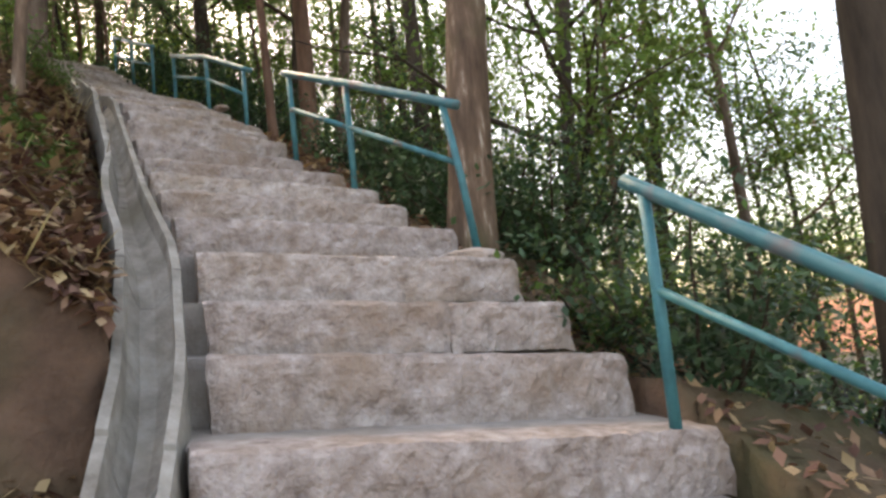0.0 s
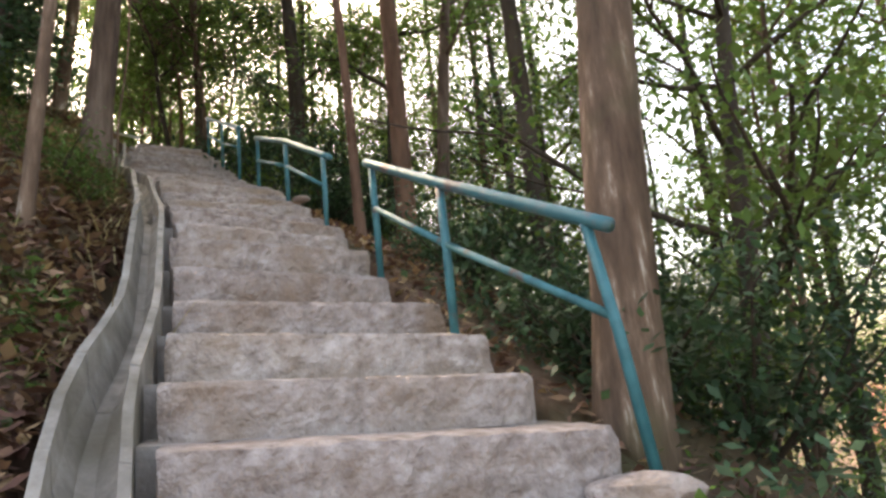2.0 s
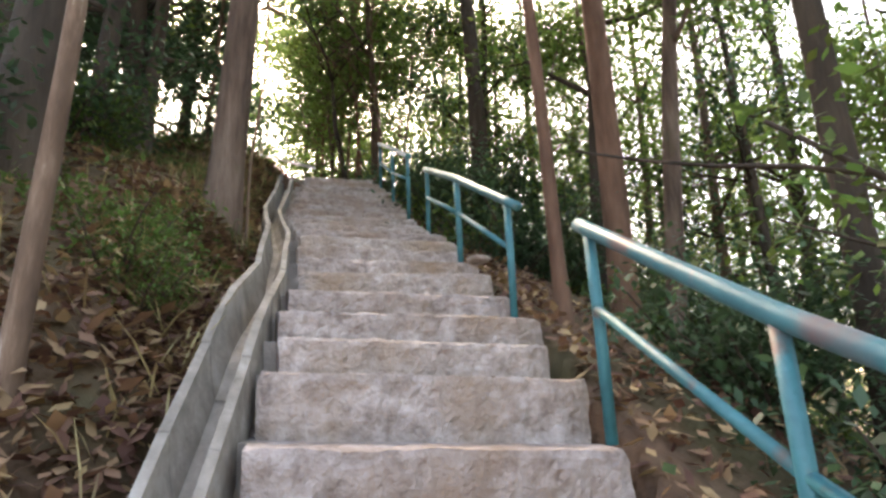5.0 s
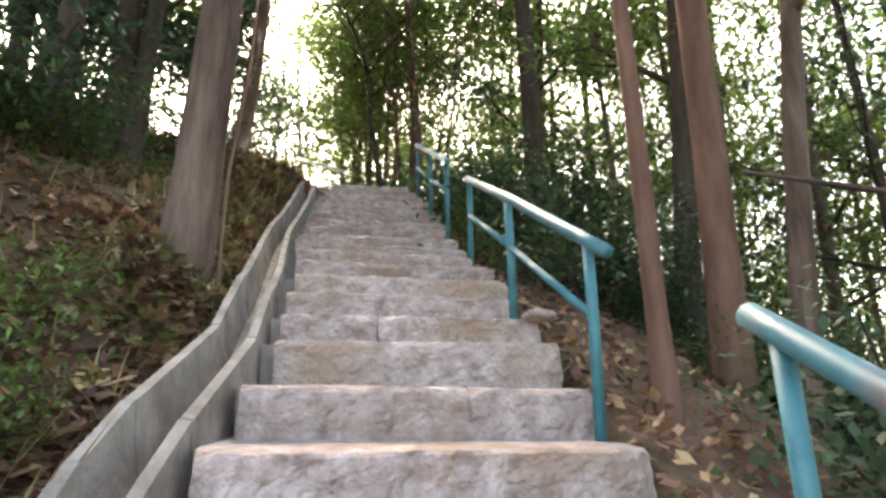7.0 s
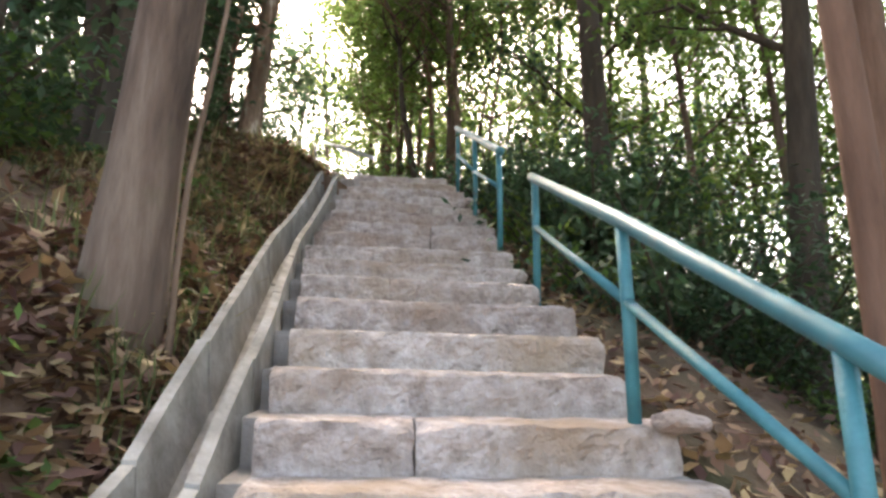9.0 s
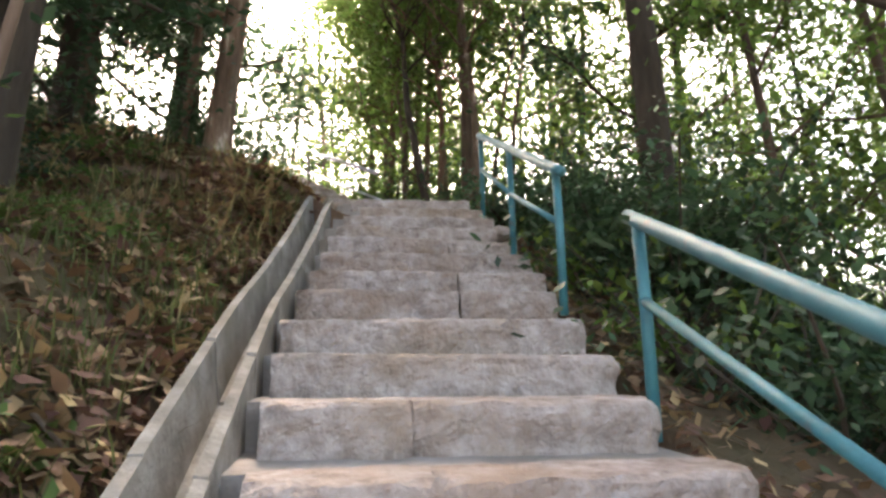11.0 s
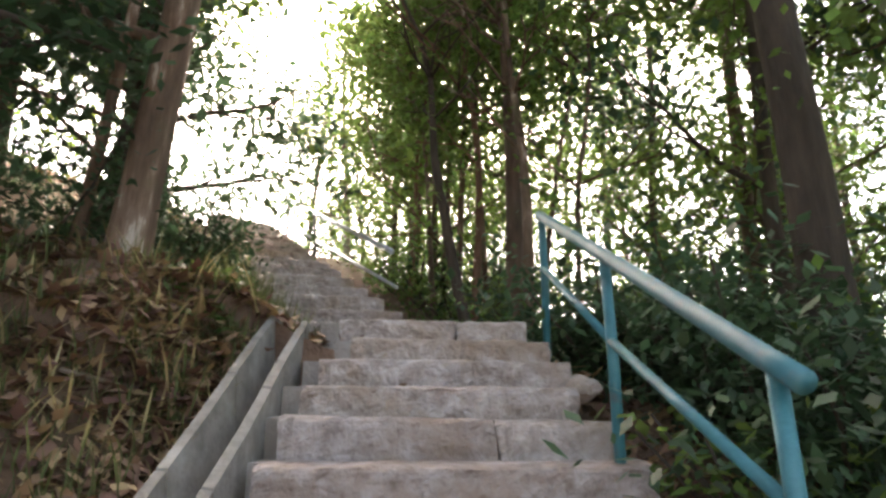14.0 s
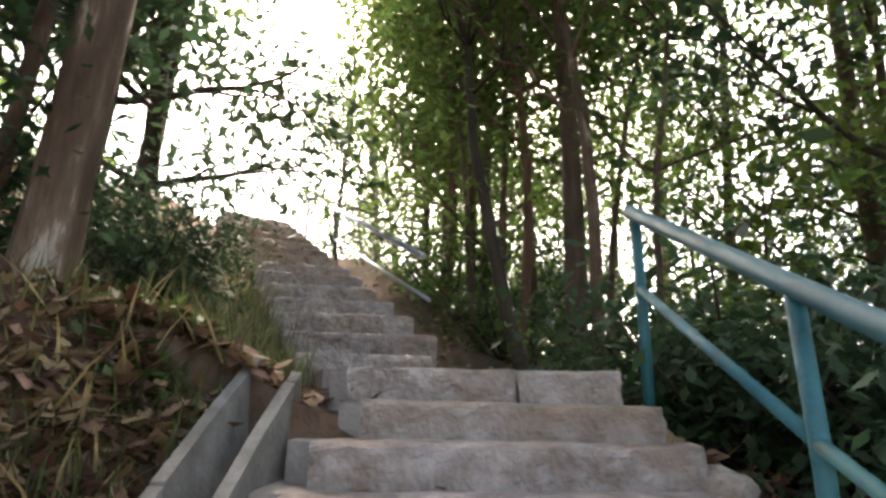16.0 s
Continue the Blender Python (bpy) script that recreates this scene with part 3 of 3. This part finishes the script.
# trees farther down the slope beyond the upper handrail
cc = []
for k in range(110):
    a, d = g.uniform(1.45, 2.2), g.uniform(8, 22)
    x, y = -3 + d * math.cos(a), 6 + d * math.sin(a)
    if clear_of(x, y):
        z0 = ground_at(x, y)
        cc += [(x + g.normal(0, 0.7), y + g.normal(0, 0.7), z0 + g.uniform(0.4, 9.5)) for q in range(9)]
wood = new("far_woods", leaf_mesh("far_woods", *leaves(cc, 0.7, 52000, 0.12, 78, 0.8), LEAF))
tagged(wood, "light green woodland foliage beyond the handrail", "woods", kind="stuff")


# ---- shrubs ----
def shrub(at, radius, leaf, seed, count, size, label, group="shrubs", height=0.8):
    rng2 = random.Random(seed)
    t = empty("shrub", at, label, "shrub", group)
    woods, centres = [], []
    for k in range(9):
        ang = rng2.uniform(0, 6.28)
        p, r = limb((0, 0, -0.08), (math.cos(ang) * 0.8, math.sin(ang) * 0.8, rng2.uniform(0.5, 1.3)), radius * rng2.uniform(0.8, 1.4) * (0.6 + height), 0.012, rng2)
        put("stem", *tube(p, r, 5), DARKBARK, t)
        centres += [tuple(q) for q in p[2:]]
    c = new("foliage", leaf_mesh("foliage", *leaves(centres, radius * 0.28, count, size, seed), leaf))
    c.parent = t
    return t


sk = [shrub(on_ground(1.5, 3.6), 0.75, LEAFD, 61, 2600, 0.075, "dark green leafy shrub on the slope"),
      shrub(on_ground(0.95, 3.95), 0.55, LEAF, 62, 1800, 0.06, "green leafy shrub beside the stairs"),
      shrub(on_ground(-4.15, 9.35), 0.42, LEAFY, 63, 420, 0.075, "bright yellow-green young shrub by the handrail"),
      shrub(on_ground(-5.1, 10.55), 0.60, LEAFD, 64, 2400, 0.07, "dense dark green shrub behind the handrail")]
for k in range(46):
    for tries in range(40):
        x, y = rng.uniform(-7, 5), rng.uniform(2.5, 14)
        dm = np.min(np.hypot(MID[:, 0] - x, MID[:, 1] - y))
        side_ok = x > -0.80 * (y - 2.2) - 0.2 + 1.35 if k < 36 else (x < -0.80 * (y - 2.2) - 2.6)
        if side_ok and 1.6 < dm < 5.5 and not (x < -5.2 and y > 9):
            break
    else:
        continue
    copy_thing(sk[rng.choice([0, 0, 1, 3])], Matrix.Translation(on_ground(x, y)) @ Euler((0, 0, rng.uniform(0, 6.28))).to_matrix().to_4x4())
for x, y in ((-8.2, 9.2), (-7.5, 8.6), (-8.5, 7.5), (-9.5, 8.2), (-7.6, 6.8), (-6.9, 6.6), (-3.6, 4.75), (-3.3, 4.55)):
    copy_thing(sk[0 if x < -5 else 1], Matrix.Translation(on_ground(x, y, -0.15)) @ Euler((0, 0, x * 3)).to_matrix().to_4x4() @ Matrix.Scale(0.6, 4))

copy_thing(sk[2], Matrix.Translation(on_ground(-3.50, 8.95, 0.05)) @ Matrix.Scale(1.05, 4))
for x, y in ((-7.3, 11.7), (-8.2, 12.1), (-5.7, 10.9), (-9.0, 12.6)):
    copy_thing(sk[1], Matrix.Translation(on_ground(x, y)) @ Euler((0, 0, x * 5)).to_matrix().to_4x4())
for k, (x, y) in enumerate(((-4.5, 11.7), (-3.3, 11.4), (-4.9, 12.9))):
    copy_thing(kinds[(3, 2, 0)[k]], Matrix.Translation(on_ground(x, y, -0.6)) @ Euler((0, 0, 2 + k * 1.7)).to_matrix().to_4x4())
for k, (x, y) in enumerate(((-8.4, 12.6), (-7.7, 12.2), (-9.6, 13.2)  )):
    copy_thing(kinds[(2, 4, 2, 0, 3)[k]], Matrix.Translation(on_ground(x, y, -0.2)) @ Euler((0, 0, k * 1.3)).to_matrix().to_4x4())

# thin stems crowding the edge of the landing
for k, (x, y, h, r, lx, ly) in enumerate(((-7.55, 11.65, 4.6, 0.035, -0.10, 0.02), (-7.05, 11.55, 5.0, 0.045, 0.03, 0.0), (-6.15, 11.05, 5.4, 0.05, -0.03, 0.02), (-5.95, 11.45, 4.8, 0.03, 0.06, 0.0),
                                          (-8.25, 12.0, 4.4, 0.03, 0.08, -0.04), (-7.3, 12.2, 5.2, 0.04, -0.06, 0.0), (-6.6, 12.0, 5.0, 0.035, 0.10, 0.03), (-8.8, 12.7, 4.8, 0.035, 0.0, 0.05))):
    tree(on_ground(x, y), h, r, (BARK, REDBARK, PALEBARK)[k % 3], (LEAF, LEAFY)[k % 2], 120 + k, (lx, ly), 0.42, 1.1, 2600, 0.075, 8, label="thin bare-stemmed young tree crowding the edge of the landing", bend=0.45)
for x, y, sc in ((-5.55, 10.75, 0.8), (-5.1, 11.2, 1.5), (-4.55, 10.3, 0.9), (-4.95, 10.75, 1.3), (-4.5, 11.5, 1.4), (-5.6, 12.4, 1.5), (-5.75, 11.9, 1.2), (-6.7, 12.7, 1.2), (-7.9, 13.0, 1.2), (-4.3, 11.9, 1.3), (-6.3, 13.6, 1.6), (-8.9, 13.9, 1.5), (-2.6, 9.0, 0.8)):
    copy_thing(sk[0 if 1.15 < sc < 1.25 else 3], Matrix.Translation(on_ground(x, y, -0.05)) @ Euler((0, 0, x * 7)).to_matrix().to_4x4() @ Matrix.Scale(sc, 4))
# leafy bushes on the bank above the drain
for x, y, sc in ((-3.1, 4.55, 0.4), (-7.4, 8.9, 0.6), (-7.3, 8.0, 0.8), (-8.0, 9.3, 0.5)):
    copy_thing(sk[0 if sc > 0.5 else 1], Matrix.Translation(on_ground(x, y, -0.08)) @ Euler((0, 0, x * 4)).to_matrix().to_4x4() @ Matrix.Scale(sc, 4))

# ---- leaf litter, grass, twigs ----
def scatter(n, seed, inner, outer, side, x_range=(-8, 2)):
    """Places beside the stairs: side 1 the bank, -1 the falling side."""
    g2 = np.random.default_rng(seed)
    k = g2.integers(2, len(MID) - 3, n)
    f = g2.random(n)
    base = MID[k, :2] + f[:, None] * (MID[k + 1, :2] - MID[k, :2])
    d = MID[k + 1, :2] - MID[k, :2]
    d = d / np.linalg.norm(d, axis=1)[:, None]
    nrm = np.stack([-d[:, 1], d[:, 0]], 1) * side
    w = HALF[k] + inner + (outer - inner) * g2.random(n) ** 1.6
    return base + nrm * w[:, None]


def litter_mesh(P2, size, seed, lift=0.02):
    g2 = np.random.default_rng(seed)
    n = len(P2)
    z = ground_heights(P2) + g2.uniform(0.0, 0.05, n) + lift
    v, f = leaves(np.zeros((1, 3)), 0.0, n, size, seed)
    v = v.reshape(n, 4, 3) + np.column_stack([P2, z])[:, None, :]
    return v.reshape(-1, 3), f


end_pile = np.random.default_rng(6).normal(0, 1, (1500, 2)) * np.array([0.45, 0.35]) + np.array([-6.75, 8.75])
landing_pile = np.random.default_rng(8).normal(0, 1, (700, 2)) * np.array([0.35, 0.22]) + np.array([-6.35, 10.75])
banks = np.vstack([end_pile, landing_pile, scatter(23000, 81, 0.36, 3.6, 1), scatter(5000, 85, 0.24, 0.9, 1), scatter(6000, 82, 0.10, 2.4, -1)])
ob = new("leaf_litter", leaf_mesh("leaf_litter", *litter_mesh(banks, 0.085, 83), LITTER))
tagged(ob, "brown fallen leaves lying on the soil bank", "leaf litter", kind="stuff")


def blades(P2, height, width, seed, spread=0.05, per=7, lean=0.5):
    g2 = np.random.default_rng(seed)
    P3 = np.repeat(P2, per, axis=0) + g2.normal(0, spread, (len(P2) * per, 2))
    n = len(P3)
    z = ground_heights(P3) - 0.01
    root = np.column_stack([P3, z])
    a = g2.uniform(0, 6.28, n)
    h = height * g2.uniform(0.5, 1.3, n)
    out = np.stack([np.cos(a), np.sin(a), np.zeros(n)], 1)
    side = np.stack([-np.sin(a), np.cos(a), np.zeros(n)], 1) * width
    tip = root + out * (h * lean * g2.uniform(0.3, 1.4, n))[:, None] + np.column_stack([np.zeros(n), np.zeros(n), h])
    midp = (root + tip) / 2 + np.column_stack([np.zeros(n), np.zeros(n), h * 0.12])
    v = np.stack([root - side, root + side, midp + side * 0.8, midp - side * 0.8, midp - side * 0.8, midp + side * 0.8, tip + side * 0.1, tip - side * 0.1], 1)
    return v.reshape(-1, 3), np.arange(n * 8).reshape(-1, 4)


gp = scatter(900, 91, 0.36, 1.4, 1)
gp = gp[(gp[:, 1] > 5.6)]
ob = new("grass", leaf_mesh("grass", *blades(gp, 0.16, 0.004, 92), GRASS))
tagged(ob, "thin green grass tufts on the bank edge", "grass", kind="stuff")
gp2 = np.array([(-6.55, 8.85), (-6.70, 9.0), (-6.85, 9.15), (-6.6, 9.05), (-6.95, 9.3), (-6.75, 8.8), (-7.6, 9.62), (-8.1, 9.82), (-8.6, 10.0), (-7.3, 9.45)])
ob = new("grass", leaf_mesh("grass", *blades(np.repeat(gp2, 10, axis=0), 0.22, 0.004, 93, 0.12, 8), GRASS))
tagged(ob, "tall green grass clump at the end of the drain", "grass", kind="stuff")
lc = scatter(2800, 98, 0.44, 3.2, 1)
lc = lc[np.array([noise.noise(Vector((p[0] * 1.1, p[1] * 1.1, 3))) for p in lc]) > 0.05]
lv2, lf2 = litter_mesh(np.repeat(lc, 7, axis=0) + np.random.default_rng(4).normal(0, 0.07, (len(lc) * 7, 2)), 0.06, 99, 0.05)
ob = new("ground_cover", leaf_mesh("ground_cover", lv2, lf2, LEAF))
tagged(ob, "low green creeping plants in patches on the bank", "ground cover", kind="stuff")
sp = scatter(260, 94, 0.38, 2.2, 1)
ob = new("dry_grass", leaf_mesh("dry_grass", *blades(sp, 0.17, 0.005, 95, 0.06, 4, 1.2), STRAW))
tagged(ob, "dry straw-coloured grass stalks on the bank", "dry grass", kind="stuff")

cl = np.repeat(np.array([(-2.22, 3.98), (-1.62, 3.02), (-2.75, 4.55)]), 4, axis=0)
ob = new("dry_grass", leaf_mesh("dry_grass", *blades(cl, 0.34, 0.006, 97, 0.07, 5, 0.7), STRAW))
tagged(ob, "tall dry straw stalks beside the drain", "dry grass", kind="stuff")

tw = random.Random(31)
for k in range(26):
    q = scatter(1, 300 + k, 0.6, 2.8, 1)[0]
    z = ground_at(q[0], q[1]) + 0.03
    a = tw.uniform(0, 6.28)
    ln = tw.uniform(0.3, 0.9)
    e = (q[0] + ln * math.cos(a), q[1] + ln * math.sin(a))
    m = ((q[0] + e[0]) / 2 + tw.uniform(-0.05, 0.05), (q[1] + e[1]) / 2 + tw.uniform(-0.05, 0.05))
    pts = [(q[0], q[1], z), (m[0], m[1], ground_at(*m) + 0.05), (e[0], e[1], ground_at(*e) + 0.03)]
    tagged(put("twig", *tube(pts, [0.010, 0.008, 0.004], 6), TWIG), "dry fallen twig lying on the bank", "twig", "fallen twigs")

# loose leaves and a stone on the steps
for k in range(26):
    i = tw.randrange(6, len(LEVELS) - 1)
    z = LEVELS[i]
    p = left_end(z).lerp(right_end(z), tw.random())
    back = Vector((-(right_end(z) - left_end(z)).y, (right_end(z) - left_end(z)).x, 0)).normalized()
    p = p + back * 0.20 + Vector((0, 0, 0.014))
    v, f = leaves([(0, 0, 0)], 0, 1, 0.06, 500 + k)
    ob = new("fallen_leaf", leaf_mesh("fallen_leaf", v * np.array([1, 1, 0.35]), f, LITTER))
    ob.location = p
    tagged(ob, "dry brown leaf lying on a step", "leaf", "leaves on the steps")


def boulder(at, r, seed):
    bm = bmesh.new()
    bmesh.ops.create_icosphere(bm, subdivisions=3, radius=1)
    for v in bm.verts:
        v.co *= 1 + 0.22 * noise.noise(v.co * 1.6 + Vector((seed, 0, 0))) + 0.06 * noise.noise(v.co * 5)
        v.co = Vector((v.co.x * r[0], v.co.y * r[1], v.co.z * r[2]))
    me = bpy.data.meshes.new("stone")
    bm.to_mesh(me)
    bm.free()
    me.materials.append(GRANITE)
    ob = new("stone", me)
    ob.location = at
    return tagged(ob, "rounded grey stone lying at the end of a step", "stone", "stones at the stair edge")


boulder((-2.40, 6.66, 3.87), (0.09, 0.07, 0.035), 1)
boulder((-5.02, 9.54, 5.74), (0.10, 0.09, 0.06), 4)
boulder((0.15, 3.62, 1.45), (0.20, 0.12, 0.06), 7)

# ---- far below: a house and a blue tarpaulin among the trees ----
def box(lo, hi):
    x0, y0, z0 = lo
    x1, y1, z1 = hi
    v = [(x0, y0, z0), (x1, y0, z0), (x1, y1, z0), (x0, y1, z0), (x0, y0, z1), (x1, y0, z1), (x1, y1, z1), (x0, y1, z1)]
    return v, [(0, 3, 2, 1), (4, 5, 6, 7), (0, 1, 5, 4), (1, 2, 6, 5), (2, 3, 7, 6), (3, 0, 4, 7)]


house = empty("house", (15.5, 27.0, -4.3), "low pale house with a reddish tiled roof far below the wood", "house")
house.rotation_euler = (0, 0, radians(-28))
put("wall", *box((-5, -3, -0.2), (5, 3, 3.2)), WALLP, house)
put("roof", [(-5.5, -3.6, 3.1), (5.5, -3.6, 3.1), (5.5, 3.6, 3.1), (-5.5, 3.6, 3.1), (-5.5, 0, 5.0), (5.5, 0, 5.0)], [(0, 1, 5, 4), (2, 3, 4, 5), (1, 2, 5), (3, 0, 4), (0, 3, 2, 1)], ROOFT, house)
for k in range(3):
    put("window", *box((-3.8 + 3 * k, -3.06, 1.0), (-2.6 + 3 * k, -2.99, 2.2)), DARKGLASS, house)
tv, tf = [], []
for a in range(13):
    for b in range(9):
        x, y = a / 12 * 3 - 1.5, b / 8 * 2 - 1
        tv.append((x, y, 0.9 * (1 - (abs(y)) ** 3) * (1 - abs(x / 1.5) ** 6) + 0.06 * noise.noise(Vector((x * 3, y * 3, 0)))))
for a in range(12):
    for b in range(8):
        tf.append((a * 9 + b, (a + 1) * 9 + b, (a + 1) * 9 + b + 1, a * 9 + b + 1))
ob = put("tarpaulin", tv, tf, TARP, smooth=True)
ob.location = (12.5, 23.0, -4.32)
tagged(ob, "bright blue tarpaulin draped over a heap far below", "tarpaulin")
